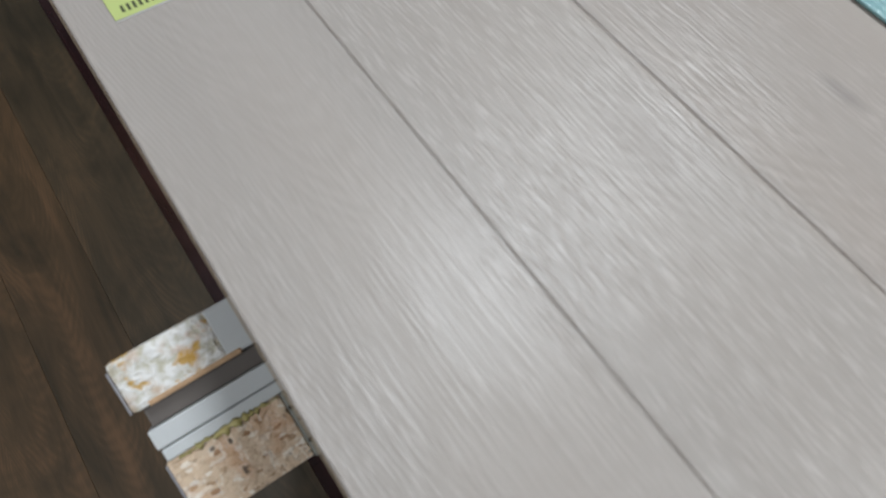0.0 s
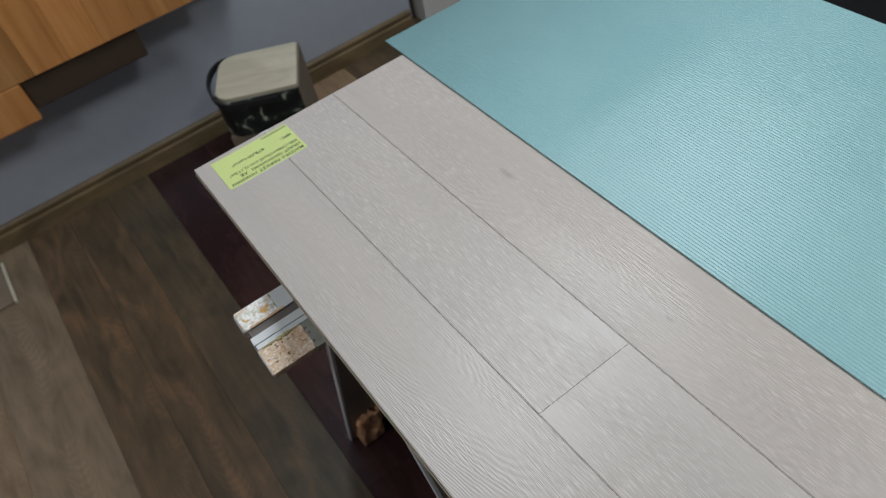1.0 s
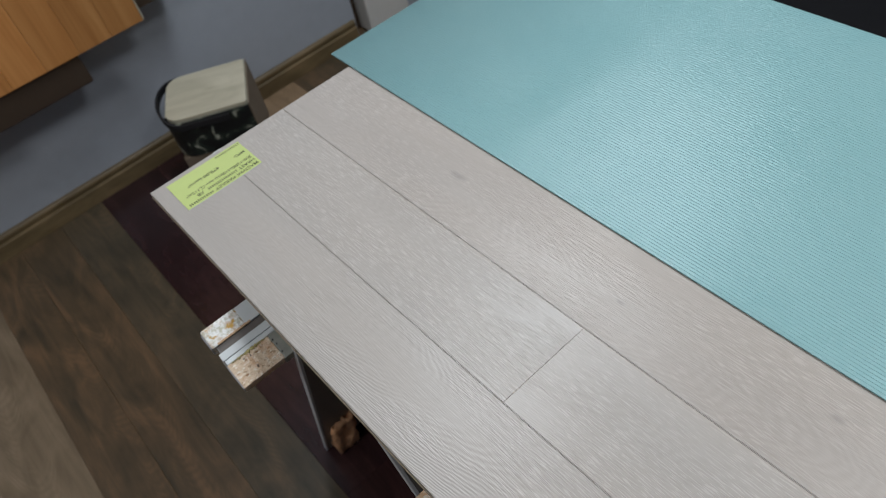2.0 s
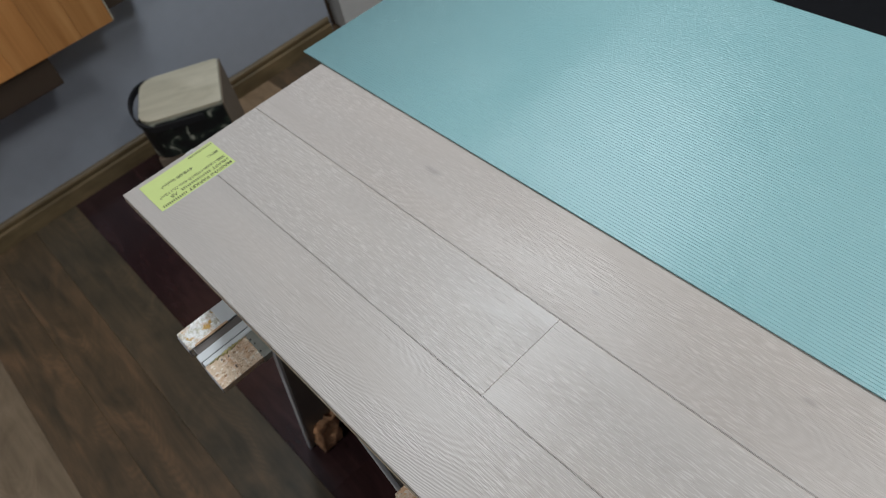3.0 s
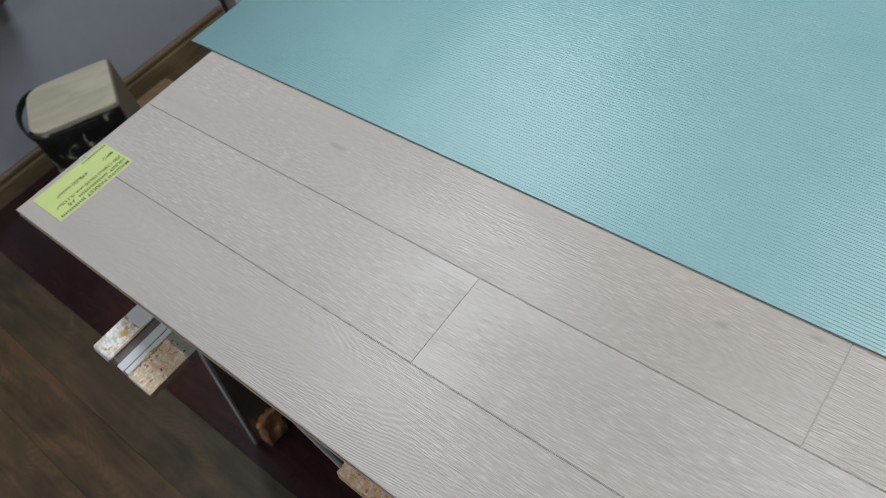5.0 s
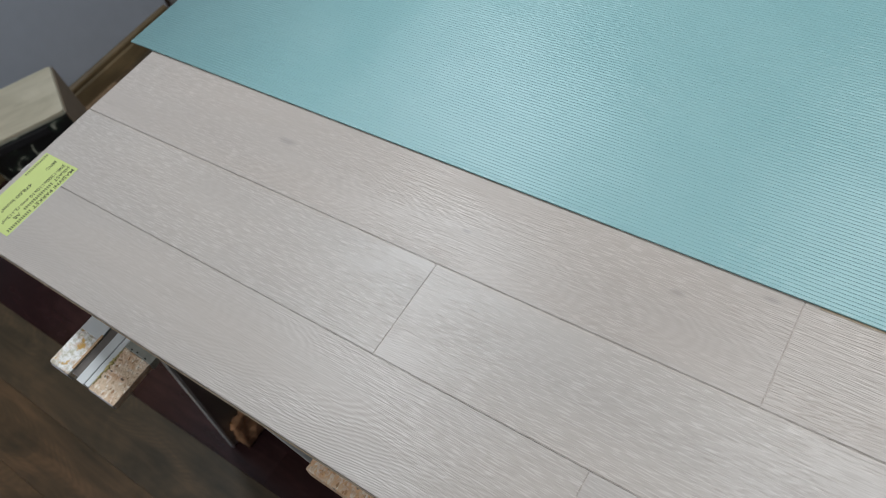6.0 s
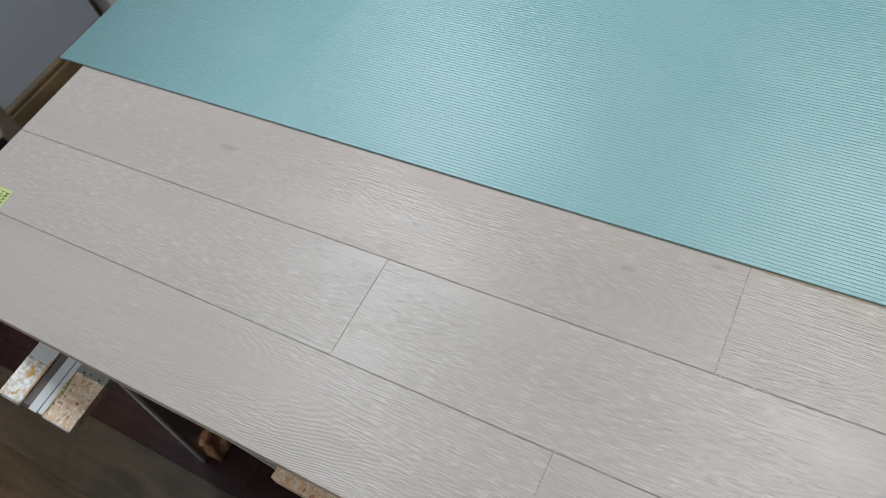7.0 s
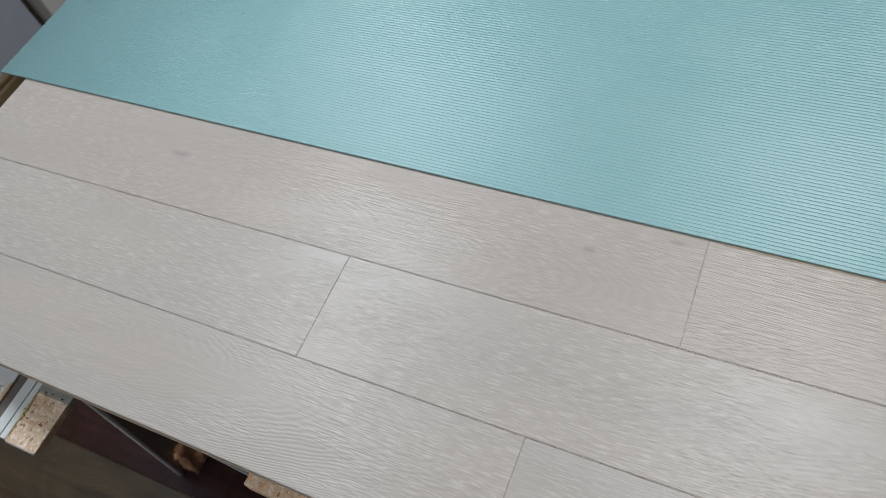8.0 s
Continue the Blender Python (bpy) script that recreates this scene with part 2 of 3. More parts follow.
GLUE = plain("dried_glue", (0.42, 0.36, 0.14), 0.35, 0.45, 160, 0.6)
OLIVE_GREY = plain("olive_grey_lacquer", (0.27, 0.275, 0.24), 0.5, 0.35, 60)
GREY_EDGE = plain("grey_edge_band", (0.48, 0.49, 0.51), 0.45, 0.1, 60)
GREY_FACE = plain("dark_grey_laminate", (0.13, 0.115, 0.105), 0.4, 0.15, 20)
BLACK = plain("black_matt_paint", (0.005, 0.005, 0.006), 0.7, 0.2, 40)
BLACK.node_tree.nodes["Principled BSDF"].inputs["Specular IOR Level"].default_value = 0.15
STRAP = plain("black_webbing", (0.012, 0.012, 0.014), 0.6, 0.2, 120)
NOTE = plain("yellow_green_paper", (0.55, 0.645, 0.235), 0.75, 0.03, 60, 0.1)
INK = plain("black_ink", (0.085, 0.10, 0.045), 0.7, 0.1, 60, 0)
TAPE = plain("clear_tape", (0.56, 0.55, 0.53), 0.25, 0.03, 60, 0)
CREAM = floor_material("cream_card", (0.40, 0.385, 0.30), (0.50, 0.48, 0.385), (0.58, 0.56, 0.46), 0.7)
CARDBOARD = plain("brown_cardboard", (0.20, 0.155, 0.11), 0.8, 0.12, 40)
WHITE_PAINT = plain("white_gloss_paint", (0.66, 0.65, 0.62), 0.35, 0.04, 20)


def floral_material():
    mat, nt, bsdf = material("printed_card")
    spots = noise_tex(nt, scaled(nt, (19, 19, 19), False), detail=2, distortion=1.0)
    col = ramp(nt, spots, [(0.50, (0.006, 0.007, 0.007)), (0.60, (0.016, 0.026, 0.019)), (0.67, (0.40, 0.41, 0.33))])
    link(nt, col, bsdf.inputs["Base Color"])
    bsdf.inputs["Roughness"].default_value = 0.45
    return mat


FLORAL = floral_material()


# ---- building helpers ----
def mesh_of(name, bm, mat, smooth=False):
    me = bpy.data.meshes.new(name)
    bm.normal_update()
    bm.to_mesh(me)
    bm.free()
    me.materials.append(mat)
    if smooth:
        for p in me.polygons:
            p.use_smooth = True
    return me


def part(name, bm, mat, parent=None, label="", smooth=False):
    ob = new(name, mesh_of(name, bm, mat, smooth))
    if parent is not None:
        ob.parent = parent
    return tagged(ob, label)


def box(x0, x1, y0, y1, z0, z1, bevel=0.0, segments=2, m=None):
    bm = bmesh.new()
    bmesh.ops.create_cube(bm, size=1.0)
    for v in bm.verts:
        v.co = Vector(((x0 + x1) / 2 + v.co.x * (x1 - x0), (y0 + y1) / 2 + v.co.y * (y1 - y0), (z0 + z1) / 2 + v.co.z * (z1 - z0)))
    if bevel:
        bmesh.ops.bevel(bm, geom=bm.edges[:], offset=bevel, segments=segments, affect="EDGES", profile=0.6)
    if m is not None:
        bm.transform(m)
    return bm


def thing(name, label, category, at=(0, 0, 0), group="", kind=""):
    ob = new(name)
    ob.location = at
    ob.empty_display_size = 0.05
    return tagged(ob, label, category, group, kind)


# ---- room ----
X1, Y0, Y1 = 3.2, -2.4, 2.9
tagged(part("floor", box(WALL_X - 0.1, X1, Y0, Y1, -0.12, -0.012), DARK_FLOOR), "bare screed under the laminate", "floor", kind="structure")
floor = bpy.data.objects["floor"]
tagged(part("wall_west", box(WALL_X - 0.12, WALL_X, Y0, 1.03, -0.012, CEIL), WALL), "pale blue-grey painted wall above the skirting", "wall", kind="structure")
tagged(part("wall_east", box(X1, X1 + 0.12, Y0, Y1, -0.012, CEIL), WALL), "plain painted wall", "wall", kind="structure")
tagged(part("wall_south", box(WALL_X - 0.12, X1 + 0.12, Y0 - 0.12, Y0, -0.012, CEIL), WALL), "plain painted wall", "wall", kind="structure")
tagged(part("wall_north", box(WALL_X - 0.12, X1 + 0.12, Y1, Y1 + 0.12, -0.012, CEIL), WALL), "plain painted wall", "wall", kind="structure")
tagged(part("wall_return", box(WALL_X - 0.12, WALL_X, 1.25, Y1, -0.012, CEIL), WALL), "plain painted wall", "wall", kind="structure")
tagged(part("ceiling", box(WALL_X - 0.12, X1 + 0.12, Y0 - 0.12, Y1 + 0.12, CEIL, CEIL + 0.1), CEILING), "white painted ceiling", "ceiling", kind="structure")

# skirting: a flat foot, a step and a rounded bead on top
bm = bmesh.new()
profile = [(0.001, -0.006), (0.017, -0.006), (0.017, 0.046), (0.0155, 0.049), (0.011, 0.051), (0.011, 0.056), (0.0135, 0.060), (0.0140, 0.066), (0.0120, 0.071), (0.0085, 0.0745), (0.001, 0.075)]
ends = [[bm.verts.new((WALL_X + dx, y, z)) for dx, z in profile] for y in (Y0 + 0.01, 1.02)]
for i in range(len(profile)):
    k = (i + 1) % len(profile)
    bm.faces.new((ends[0][i], ends[0][k], ends[1][k], ends[1][i]))
for ring in ends:
    bm.faces.new(ring)
bmesh.ops.recalc_face_normals(bm, faces=bm.faces)
tagged(part("baseboard", bm, SKIRTING), "olive-brown wooden skirting board along the wall", "baseboard", kind="structure")

# doorway beside the wall: dark gap, white jamb
door = tagged(new("door_1"), "white painted door jamb beside a dark gap", "door", kind="structure")
part("jamb", box(WALL_X - 0.06, WALL_X + 0.02, 1.075, 1.25, -0.006, 2.05, 0.004), WHITE_PAINT, door)
# plate closing the opening; its dark colour stands for the gap's shade
part("backing", box(WALL_X - 0.12, WALL_X - 0.06, 1.03, 1.25, -0.006, 2.6), DARK_BROWN, door)

# ceiling lights; the third is an added fill with no known source
for lx, ly, sx, sy, watts in LAMPS:
    lamp = thing("ceiling_light", "square white ceiling light panel, unseen", "lamp", (lx, ly, CEIL - 0.03), "ceiling lights")
    for a, b, c, d in ((-sx / 2, sx / 2, -sy / 2, -sy / 2 + 0.02), (-sx / 2, sx / 2, sy / 2 - 0.02, sy / 2), (-sx / 2, -sx / 2 + 0.02, -sy / 2 + 0.02, sy / 2 - 0.02), (sx / 2 - 0.02, sx / 2, -sy / 2 + 0.02, sy / 2 - 0.02)):
        part("frame", box(a, b, c, d, -0.02, 0.029, 0.002), WHITE_PAINT, lamp)

for ob in [o for o in scene.objects if o.name.startswith("ceiling_light")]:
    part("diffuser", box(-0.28, 0.28, -0.28, 0.28, 0.012, 0.022, 0.002), WHITE_PAINT, ob, "white backing plate")

# ---- parquet panel: three rows of planks ----
panel = thing("parquet_panel", "white-washed brushed oak parquet panel of three plank rows", "parquet panel", (0, 0, 0))
THICK = 0.012


def plank(x0, x1, y0, y1, name="plank", z1=H, bevel=0.0007, mat=OAK, parent=panel, thick=THICK):
    """One board with eased upper edges."""
    bm = box(x0 + 0.00004, x1 - 0.00004, y0 + 0.0002, y1 - 0.0002, z1 - thick, z1)
    bmesh.ops.bevel(bm, geom=[e for e in bm.edges if all(v.co.z > z1 - 0.001 for v in e.verts)], offset=bevel, segments=2, affect="EDGES")
    return part(name, bm, mat, parent)


J, K, L, Y_FRONT = 0.556, 0.8665, 0.774, 0.007
for x0, x1, y0, y1 in ((0, L, Y_FRONT, 0.11), (L, 1.62, Y_FRONT, 0.11), (0, J, 0.11, 0.22), (J, 1.55, 0.11, 0.22), (0, K, 0.22, 0.342), (K, 1.70, 0.22, 0.342)):
    plank(x0, x1, y0, y1, bevel=0.0007)
part("back_layer", box(0.002, 1.5, Y_FRONT + 0.001, 0.341, H - THICK - 0.004, H - THICK - 0.0002), RAW_EDGE, panel, "raw oak backing layer")

part("raw_side", box(0.001, 1.5, Y_FRONT - 0.0010, Y_FRONT - 0.0001, H - 0.0100, H - 0.0070, 0.0003), RAW_EDGE, panel, "raw tan plank side")
wedge = part("raw_tongue", box(0.0, 0.86, 0.0, 0.0035, 0.0002, 0.0006, 0.0001), RAW_EDGE, panel, "raw unpainted edge of the last plank")
wedge.matrix_world = pose(K + 0.012, 0.3262, H, 0, 0, -0.62)

# ---- teal underlay sheet with ribs ----
def ribbed_sheet():
    bm = bmesh.new()
    pitch, width, x0, x1, thick = 0.0039, 0.455, -0.045, 2.2, 0.0018
    rows = []
    n = int(width / pitch)
    prof = []
    for i in range(n):
        for f, h in ((0.0, 0.0), (0.12, 0.12), (0.35, 0.45), (0.6, 0.8), (0.8, 1.0), (0.9, 0.55)):
            prof.append(((i + f) * pitch, h * 0.0006))
    prof.append((n * pitch, 0.0))
    xs = [x0 + (x1 - x0) * k / 6 for k in range(7)]
    for x in xs:
        rows.append([bm.verts.new((x, y, thick + h)) for y, h in prof])
    low = [[bm.verts.new((x, y, 0)) for y in (0, n * pitch)] for x in xs]
    for a, b in zip(rows, rows[1:]):
        for i in range(len(prof) - 1):
            bm.faces.new((a[i], b[i], b[i + 1], a[i + 1]))
    for k in range(6):
        bm.faces.new((low[k][0], low[k + 1][0], rows[k + 1][0], rows[k][0]))
        bm.faces.new((low[k][1], rows[k][-1], rows[k + 1][-1], low[k + 1][1]))
        bm.faces.new((low[k][0], low[k][1], low[k + 1][1], low[k + 1][0]))
    bm.faces.new((low[0][0], *rows[0], low[0][1]))
    bm.faces.new((low[-1][0], low[-1][1], *reversed(rows[-1])))
    bmesh.ops.recalc_face_normals(bm, faces=bm.faces)
    return bm


sheet = part("underlay_sheet", ribbed_sheet(), TEAL, smooth=True)
tagged(sheet, "teal ribbed foam underlay sheet lying beside the parquet panel", "underlay")
sheet.matrix_world = pose(0, 0.3395, H + 0.0013, 0, 0, -0.75)

# table under the sheet
table = thing("table", "plain chipboard table under the underlay sheet", "table", (1.0, 0.6, 0))


def under(ob, parent):
    """Makes ob, built in world coordinates, a part of parent."""
    ob.parent = parent
    ob.matrix_parent_inverse = Matrix.Translation(parent.location).inverted()
    return ob


under(part("tabletop", box(0.02, 2.2, 0.3465, 0.76, H - 0.03, H + 0.0011, 0.001), CHIP), table)
for lx in (0.35, 2.0):
    for ly in (0.40, 0.70):
        under(part("leg", box(lx - 0.025, lx + 0.025, ly - 0.025, ly + 0.025, 0, H - 0.0302, 0.003), GREY_FACE), table)

# ---- price note ----
note = thing("price_note", "yellow-green paper price note with black print, taped near the panel's end", "note", (0.042, 0.0835, H))
bm = bmesh.new()
grid = [[bm.verts.new((x, y, 0.0003 + 0.0004 * (abs(y) / 0.056) ** 3 + 0.0001 * (abs(x) / 0.033) ** 4)) for y in np.linspace(-0.056, 0.056, 15)] for x in np.linspace(-0.033, 0.033, 9)]
for a, b in zip(grid, grid[1:]):
    for i in range(14):
        bm.faces.new((a[i], b[i], b[i + 1], a[i + 1]))
paper = part("paper", bm, NOTE, note)
sol = paper.modifiers.new("thickness", "SOLIDIFY")
sol.thickness, sol.offset = 0.0002, -1


def printed(text, x, y, size, width=None):
    """A line of print on the note: x is its base line, y its start; it runs towards smaller y."""
    curve = bpy.data.curves.new("print", "FONT")
    curve.body, curve.size, curve.offset = text, size, size * 0.012
    tmp = bpy.data.objects.new("print", curve)
    me = bpy.data.meshes.new_from_object(tmp)
    bpy.data.objects.remove(tmp)
    xs = [v.co.x for v in me.vertices]
    k = width / max(xs) if width else 1.0
    for v in me.vertices:
        px, py = x + v.co.y, y - v.co.x * k
        v.co = Vector((px, py, 0.0005 + 0.0004 * (abs(py) / 0.056) ** 3 + 0.0001 * (abs(px) / 0.033) ** 4))
    me.materials.append(INK)
    ob = new("print", me)
    ob.parent = note
    return ob


def bar(x, y0, y1, height):
    bm = box(x, x + height, y1, y0, 0.0005, 0.0006)
    for v in bm.verts:
        v.co.z += 0.0004 * (abs(v.co.y) / 0.056) ** 3 + 0.0001 * (abs(v.co.x) / 0.033) ** 4
    part("print_bar", bm, INK, note)


printed("MASIVNI PARKET", 0.0246, 0.053, 0.0082, 0.066)
for i in range(12):
    bar(0.0250, -0.0165 - i * 0.0030, -0.0165 - i * 0.0030 - 0.0014, 0.0048)
printed("HRAST", 0.0156, 0.053, 0.0082, 0.025)
for i in range(15):
    bar(0.0160, 0.0245 - i * 0.0030, 0.0245 - i * 0.0030 - 0.0014, 0.0048)
printed("AB", 0.0156, -0.0255, 0.0082, 0.0095)
printed("300-1200x110x10 mm /2,112m\u00b2", 0.0066, 0.053, 0.0078, 0.100)
printed("MPC:", -0.0100, 0.052, 0.0072, 0.016)
printed("478,00 kn/m\u00b2", -0.0105, 0.012, 0.0082, 0.048)
for i in range(13):
    bar(-0.0300, 0.054 - i * 0.0029, 0.054 - i * 0.0029 - 0.0013, 0.0036)

bm = box(0.0312, 0.0342, -0.0562, 0.0562, 0.0001, 0.00035)
part("paper_edge", bm, TAPE, note, "white paper edge under the note")

tape = part("tape_strip", box(0.0004, 0.0040, 0.104, 0.116, H + 0.0002, H + 0.0004), TAPE)
tagged(tape, "small strip of pale clear tape at the panel's end", "tape")

# ---- rack under the panel ----
rack = thing("display_rack", "makeshift rack of leaning laminated boards and chipboard ends carrying the panel", "rack", (0.25, 0.15, 0))


def slab(name, x, z, lean, a0, a1, d0, d1, y0, y1, mat, label="", bevel=0.001):
    """A board seen end on: (x, z) is a point on it, lean its slope; a runs across the layers, d down along them."""
    m = Matrix.Translation((x, 0, z)) @ Matrix.Rotation(radians(lean), 4, "Y")
    return under(part(name, box(a0, a1, y0, y1, -d1, -d0, bevel, 2, m), mat, None, label), rack)


# sandwich of board ends that sticks out
BX, BZ, BL = 0.206, 0.748, 29.0
slab("chipboard_end", BX, BZ, BL, 0.0, 0.026, 0.0, 0.036, -0.054, -0.006, CHIP_WHITE, "chipboard end with white lacquer and glue spots", 0.003)
slab("lacquered_block", BX, BZ, BL, 0.0005, 0.0255, 0.0008, 0.036, -0.0075, 0.30, WHITE_BOARD, "pale blue-grey lacquered part of the board", 0.0015)
slab("laminate_face", BX, BZ, BL, 0.004, 0.0255, 0.002, 0.034, -0.0552, -0.0541, LILAC, "grey-lilac laminated front face", 0.0004)
slab("raw_edge", BX, BZ, BL, 0.0236, 0.0262, -0.0003, 0.003, -0.046, 0.0, RAW_TAN, "raw tan edge of the board", 0.0008)
# dark slab whose colour gives the shade of the gap between boards
slab("gap_shade", BX, BZ, BL, 0.0262, 0.0355, 0.004, 0.058, -0.050, 0.30, GREY_FACE, "dark strip in place of the shaded gap")
slab("sheet_end", BX, BZ, BL, 0.0357, 0.0455, 0.0005, 0.058, -0.053, 0.30, WHITE_BOARD, "thin white sheet")
slab("sheet_end", BX, BZ, BL, 0.046, 0.052, 0.001, 0.058, -0.052, 0.30, WHITE_BOARD, "thin white sheet")
slab("chipboard_end", BX, BZ, BL, 0.0522, 0.086, 0.001, 0.028, -0.053, 0.004, CHIP, "raw broken chipboard end")
slab("lacquered_block", BX, BZ, BL, 0.0522, 0.087, 0.0, 0.034, 0.0042, 0.30, OLIVE_GREY, "grey-white lacquered part of the board")
slab("laminate_face", BX, BZ, BL, 0.0535, 0.085, 0.002, 0.027, -0.0542, -0.0531, LILAC, "grey-lilac laminated front face", 0.0004)
for a, y, size in ((0.059, 0.0045, 0.0024), (0.066, 0.0056, 0.0020), (0.077, 0.0048, 0.0026)):
    slab("screw_hole", BX, BZ, BL, a, a + size, -0.0003, 0.002, y, y + size, BLACK, "small dark hole", size * 0.4)


def glue_bead(y0, y1, across, steps=40):
    """A ragged bead of dried glue along y, uneven in width and height."""
    rng = random.Random(11)
    bm = bmesh.new()
    rings = []
    for i in range(steps + 1):
        y, w = y0 + (y1 - y0) * i / steps, rng.uniform(0.0003, 0.0021) * (0.4 + math.sin(math.pi * i / steps))
        mid = across + rng.uniform(-0.0007, 0.0007)
        rings.append([bm.verts.new((mid + dx * w, y, dz)) for dx, dz in ((-1, -0.0012), (-0.5, 0.0001 + w * 0.3), (0.5, 0.0001 + w * 0.3), (1, -0.0012))])
    for r, q in zip(rings, rings[1:]):
        for k in range(4):
            bm.faces.new((r[k], q[k], q[(k + 1) % 4], r[(k + 1) % 4]))
    bm.faces.new(rings[0])
    bm.faces.new(reversed(rings[-1]))
    bmesh.ops.recalc_face_normals(bm, faces=bm.faces)
    bm.transform(Matrix.Translation((BX, 0, BZ)) @ Matrix.Rotation(radians(BL), 4, "Y"))
    return bm


under(part("glue_line", glue_bead(-0.047, 0.003, 0.0530), GLUE, None, "olive dried glue along the joint", True), rack)

# leaning panels with pale front edges


def leaning_panel(x, y, slope, drift, top):
    """A thin board that leans along x; its front edge starts at (x, y) on the floor."""
    m = Matrix(((1, 0, slope, x), (0, 1, drift, y), (0, 0, 1, 0), (0, 0, 0, 1)))
    panel_ob = under(part("leaning_panel", box(0.0, 0.011, 0.0046, 0.28, 0.0, top, 0.0008, 2, m), GREY_FACE, None, "dark laminated leaning panel"), rack)
    under(part("edge_band", box(-0.0004, 0.0114, 0.0, 0.0044, 0.0, top, 0.0008, 2, m), GREY_EDGE, None, "pale grey edge band"), rack)
    return panel_ob


leaning_panel(-0.022, 0.016, 0.423, 0.0, 0.783)
leaning_panel(0.527, 0.046, -0.067, -0.048, 0.783)
leaning_panel(0.62, 0.067, 0.350, -0.076, 0.783)
slab("chipboard_end", 0.548, 0.762, 16.0, 0.0, 0.092, 0.0, 0.030, -0.002, 0.30, WARM_CHIP, "raw orange-tan chipboard end")


def broken_chip(x, y, sx, sy, sz, lean):
    """A broken piece of chipboard with a ragged top."""
    rng = random.Random(5)
    bm = bmesh.new()
    bmesh.ops.create_cube(bm, size=1.0)
    bmesh.ops.subdivide_edges(bm, edges=bm.edges[:], cuts=7, use_grid_fill=True)
    for v in bm.verts:
        r = 0.16 if v.co.z > -0.45 else 0.0
        v.co += Vector((rng.uniform(-r, r), rng.uniform(-r, r), rng.uniform(-r, r))) * 0.55
        v.co = Vector((v.co.x * sx, v.co.y * sy, max(v.co.z + 0.5, 0) * sz))
    bm.transform(Matrix.Translation((x, y, 0.0)) @ Matrix.Shear("XY", 4, (lean, 0.0)))
    return bm


scrap = part("chipboard_scrap", broken_chip(-0.006, 0.058, 0.052, 0.050, 0.19, 0.32), SCRAP, smooth=True)
tagged(scrap, "broken orange-brown chipboard scrap at the foot of the panel", "scrap")

# ---- showroom floor strips ----
def strip(y0, y1, mat, name, x0=WALL_X + 0.018, x1=X1 - 0.01, z1=0.0, joints=()):
    cuts = [x0, *joints, x1]
    for a, b in zip(cuts, cuts[1:]):
        plank(a, b, y0, y1, name, z1, 0.0006, mat, floor, 0.010)


strip(-0.275, -0.148, DARK_FLOOR, "dark_plank", joints=(0.35, 1.6))
strip(-0.400, -0.275, DARK_FLOOR, "dark_plank", joints=(0.55, 1.9))
strip(-0.148, -0.012, DUSKY_FLOOR, "dark_plank", joints=(0.75, 2.0))
strip(-0.012, 0.18, WINE_FLOOR, "mahogany_plank", joints=(0.1,))
strip(0.18, 0.36, WINE_FLOOR, "mahogany_plank", joints=(-0.4, 0.7))
strip(0.36, 0.54, WINE_FLOOR, "mahogany_plank", joints=(0.2,))
strip(0.54, 0.72, LIGHT_FLOOR, "pale_plank", joints=(-0.3, 0.8))
for i in range(12):
    strip(0.72 + i * 0.18, 0.72 + (i + 1) * 0.18, DARK_FLOOR, "dark_plank", joints=(-0.9 + 0.31 * (i % 4), 0.4 + 0.31 * (i % 4), 1.8))
for i in range(10):
    strip(-0.40 - (i + 1) * 0.195, -0.40 - i * 0.195, LIGHT_FLOOR, "pale_plank", joints=(0.1 + 0.4 * (i % 3), 1.5 + 0.3 * (i % 3)))

# ---- box with a strap ----
carton = thing("sample_box", "sample box with cream card top, dark printed side, black strap", "box", (-0.9605, 0.370, 0))
carton.rotation_euler = (0, 0, radians(62))
CW, CD, CH = 0.238, 0.222, 0.30


def rounded_prism(x0, x1, y0, y1, z0, z1, r_left, r_right, bevel):
    """An upright block whose left and right corners are rounded by their own radii."""
    bm = bmesh.new()
    ring = []
    for cx, cy, r, a0 in ((x1 - r_right, y1 - r_right, r_right, 0), (x0 + r_left, y1 - r_left, r_left, 90), (x0 + r_left, y0 + r_left, r_left, 180), (x1 - r_right, y0 + r_right, r_right, 270)):
        for k in range(7):
            a = radians(a0 + 15 * k)
            ring.append(bm.verts.new((cx + r * math.cos(a), cy + r * math.sin(a), z0)))
    bottom = bm.faces.new(ring)
    top = bmesh.ops.extrude_face_region(bm, geom=[bottom])
    lifted = [g for g in top["geom"] if isinstance(g, bmesh.types.BMVert)]
    bmesh.ops.translate(bm, verts=lifted, vec=(0, 0, z1 - z0))
    bmesh.ops.recalc_face_normals(bm, faces=bm.faces)
    if bevel:
        rim = [e for e in bm.edges if all(abs(v.co.z - z1) < 1e-6 for v in e.verts)]
        bmesh.ops.bevel(bm, geom=rim, offset=bevel, segments=2, affect="EDGES")
    return bm


part("body", box(-CW / 2 + 0.006, CW / 2 - 0.006, -CD / 2 + 0.006, CD / 2 - 0.006, 0.0, 0.178, 0.006), CARDBOARD, carton, "brown cardboard lower half")
part("sleeve", rounded_prism(-CW / 2, CW / 2 - 0.003, -CD / 2, CD / 2, 0.1782, 0.288, 0.052, 0.006, 0.003), FLORAL, carton, "dark printed sleeve")
part("side", box(CW / 2 - 0.0028, CW / 2 + 0.001, -CD / 2 + 0.002, CD / 2 - 0.002, 0.1, CH - 0.004, 0.001), CARDBOARD, carton, "brown cardboard side")
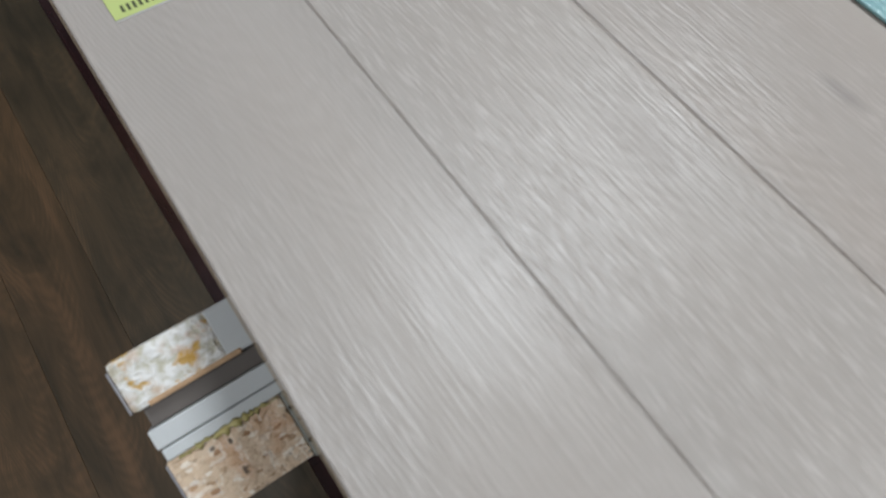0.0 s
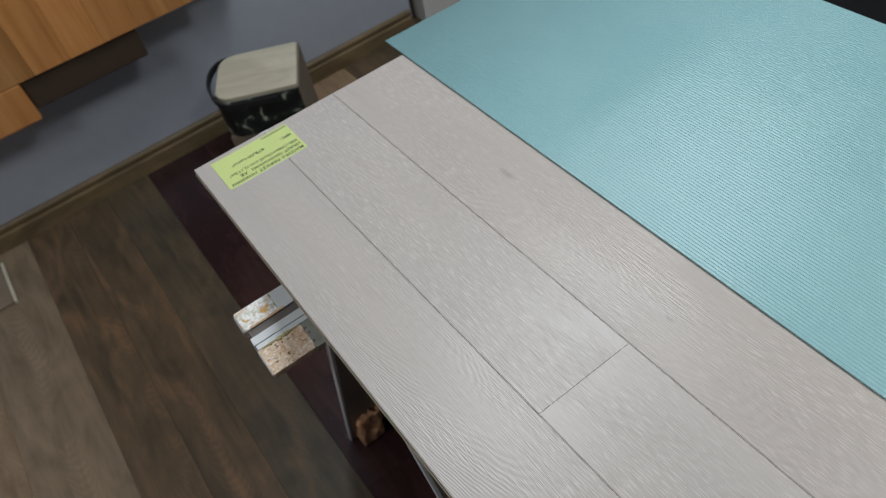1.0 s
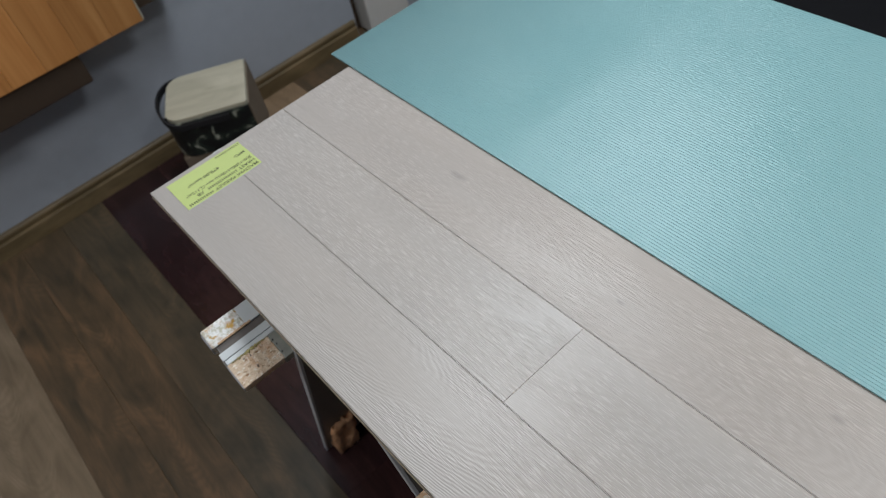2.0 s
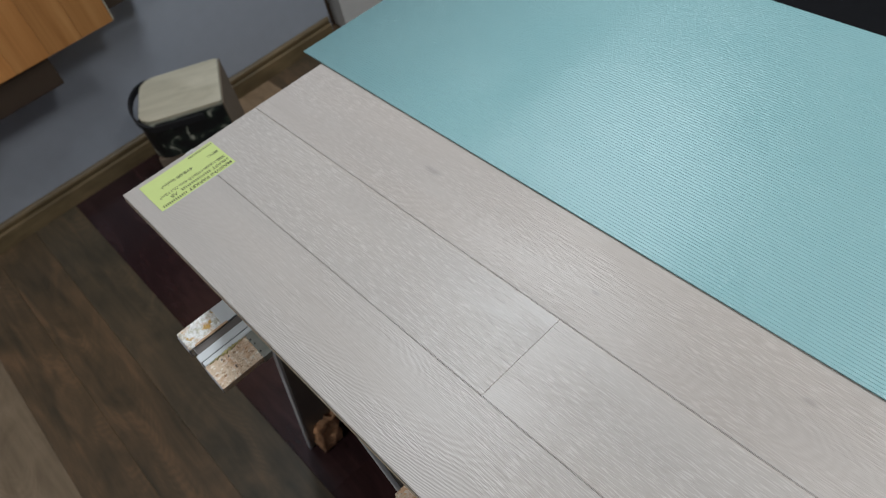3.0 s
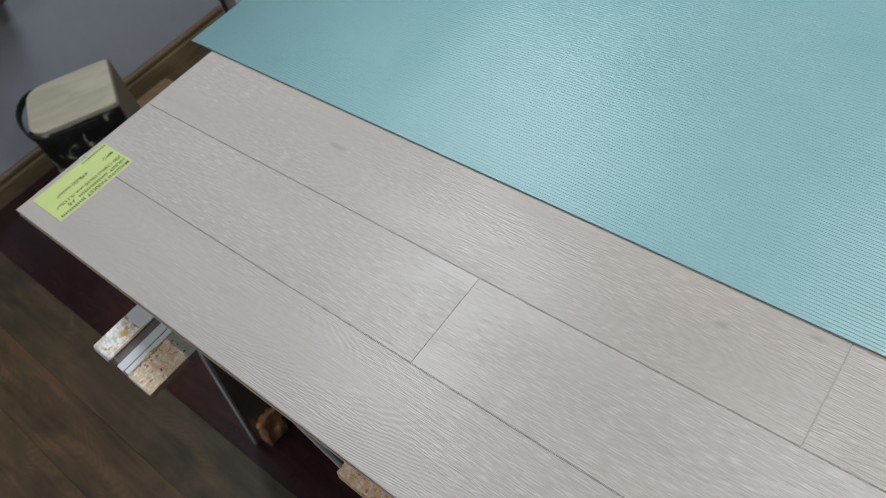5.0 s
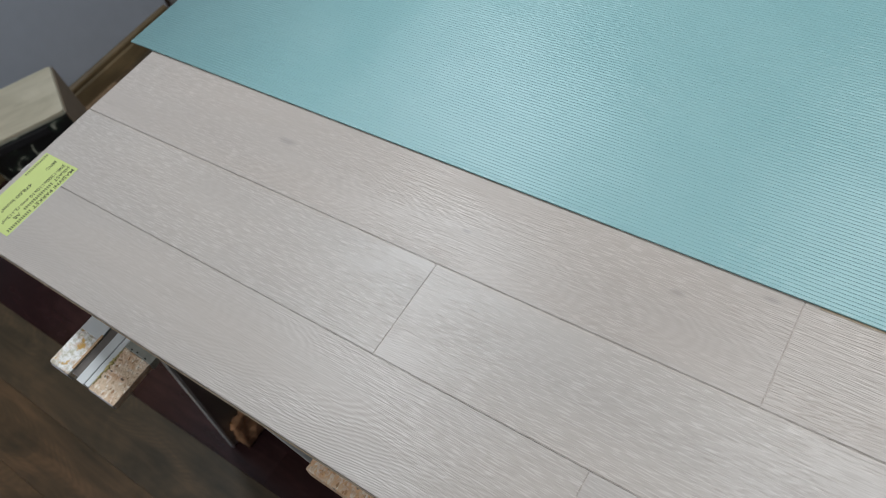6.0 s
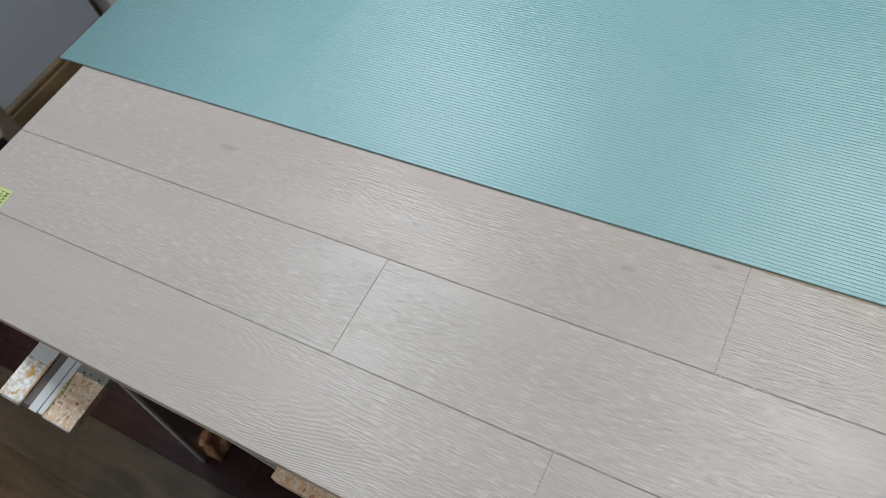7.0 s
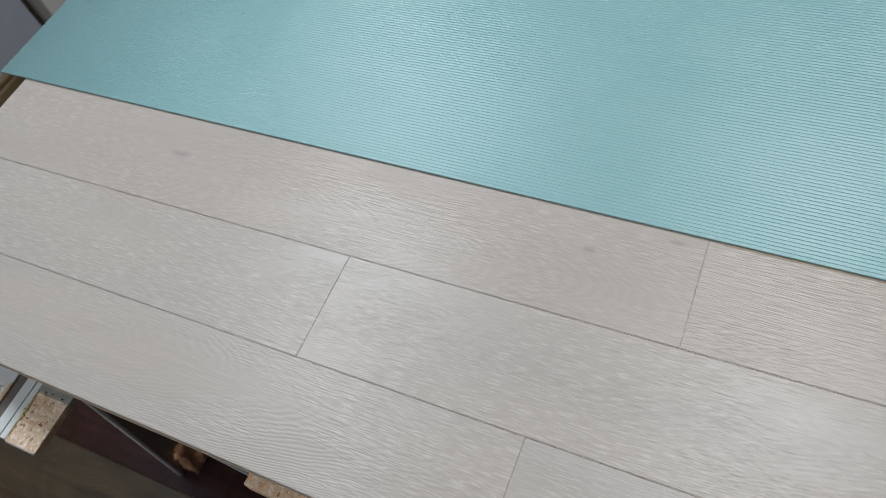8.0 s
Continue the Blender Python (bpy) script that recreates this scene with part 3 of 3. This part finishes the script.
for i in range(4):
    d = 0.0015 * (i % 3)
    part("card_layer", rounded_prism(-CW / 2 + 0.008 + d, CW / 2 - 0.004 - d, -CD / 2 + 0.007, CD / 2 - 0.004, 0.2882 + i * 0.0031, 0.2882 + i * 0.0031 + 0.0028, 0.046, 0.008, 0.001), CREAM, carton)


def ribbon(points, half, axis, thick):
    """A flat band that follows points; half is half its width along axis."""
    bm = bmesh.new()
    rings = []
    for i, p in enumerate(points):
        a, b = Vector(points[max(i - 1, 0)]), Vector(points[min(i + 1, len(points) - 1)])
        n = (b - a).normalized().cross(Vector(axis)).normalized() * thick / 2
        w = Vector(axis) * half
        rings.append([bm.verts.new(Vector(p) + d) for d in (-w - n, w - n, w + n, -w + n)])
    for r, q in zip(rings, rings[1:]):
        for i in range(4):
            bm.faces.new((r[i], r[(i + 1) % 4], q[(i + 1) % 4], q[i]))
    bm.faces.new(rings[0])
    bm.faces.new(reversed(rings[-1]))
    bmesh.ops.recalc_face_normals(bm, faces=bm.faces)
    return bm


pts = [(CW / 2 - 0.06, -CD / 2 - 0.004, 0.276)]
for i in range(15):
    a = math.pi * (1.5 - i / 14)
    pts.append((-CW / 2 + 0.045 + 0.060 * math.cos(a), (CD / 2 + 0.004) * math.sin(a), 0.280 + 0.020 * math.sin(math.pi * i / 14)))
pts.append((-CW / 2 + 0.09, CD / 2 + 0.004, 0.276))
part("strap", ribbon(pts, 0.009, (0, 0, 1), 0.006), STRAP, carton, "black webbing strap")

# ---- orange pine cabinet above the skirting ----
cab = thing("pine_cabinet", "orange pine wall cabinet with vertical boards and a dark underside", "cabinet", (-1.1, -0.3, 0.5))
for i in range(9):
    y1 = 0.345 - i * 0.092
    under(part("front_board", box(-1.118, -1.100, y1 - 0.0917, y1, 0.485, 1.30, 0.0012), PINE), cab)
under(part("carcass", box(WALL_X + 0.001, -1.1185, -0.48, 0.343, 0.4852, 1.30, 0.002), PINE), cab)
under(part("underside", box(WALL_X + 0.001, -1.11, -0.155, 0.155, 0.40, 0.4850, 0.004), DARK_BROWN, None, "dark brown block under the cabinet"), cab)
under(part("side_panel", box(WALL_X + 0.001, -1.10, -0.48, -0.157, 0.375, 0.4848, 0.006), PINE, None, "lower orange pine apron"), cab)
under(part("end_cap", box(-1.118, -1.099, 0.3455, 0.349, 0.487, 1.298, 0.001), CREAM, None, "pale worn end edge"), cab)

under(part("end_block", box(WALL_X + 0.001, -1.135, 0.3492, 0.46, 0.500, 1.30, 0.003), DARK_BROWN, None, "dark brown set-back block beside the cabinet's end"), cab)

# black sideboard beyond the table
board = thing("sideboard", "matt black sideboard standing behind the table", "sideboard", (1.0, 1.25, 0))
under(part("carcass", box(0.0, 2.4, 0.95, 1.55, 0.0, 0.62, 0.004), BLACK), board)
under(part("top", box(-0.01, 2.41, 0.94, 1.56, 0.6202, 0.65, 0.004), BLACK), board)

# small sample tile on the pale floor
tile = part("floor_sample", box(-1.16, -0.985, -0.66, -0.49, 0.0004, 0.010, 0.004, 3), CARDBOARD)
tagged(tile, "small brown floor sample with a pale rim lying on the floor", "floor sample")
part("rim", box(-1.165, -0.98, -0.489, -0.480, 0.0004, 0.011, 0.002), CREAM, tile, "pale rim")
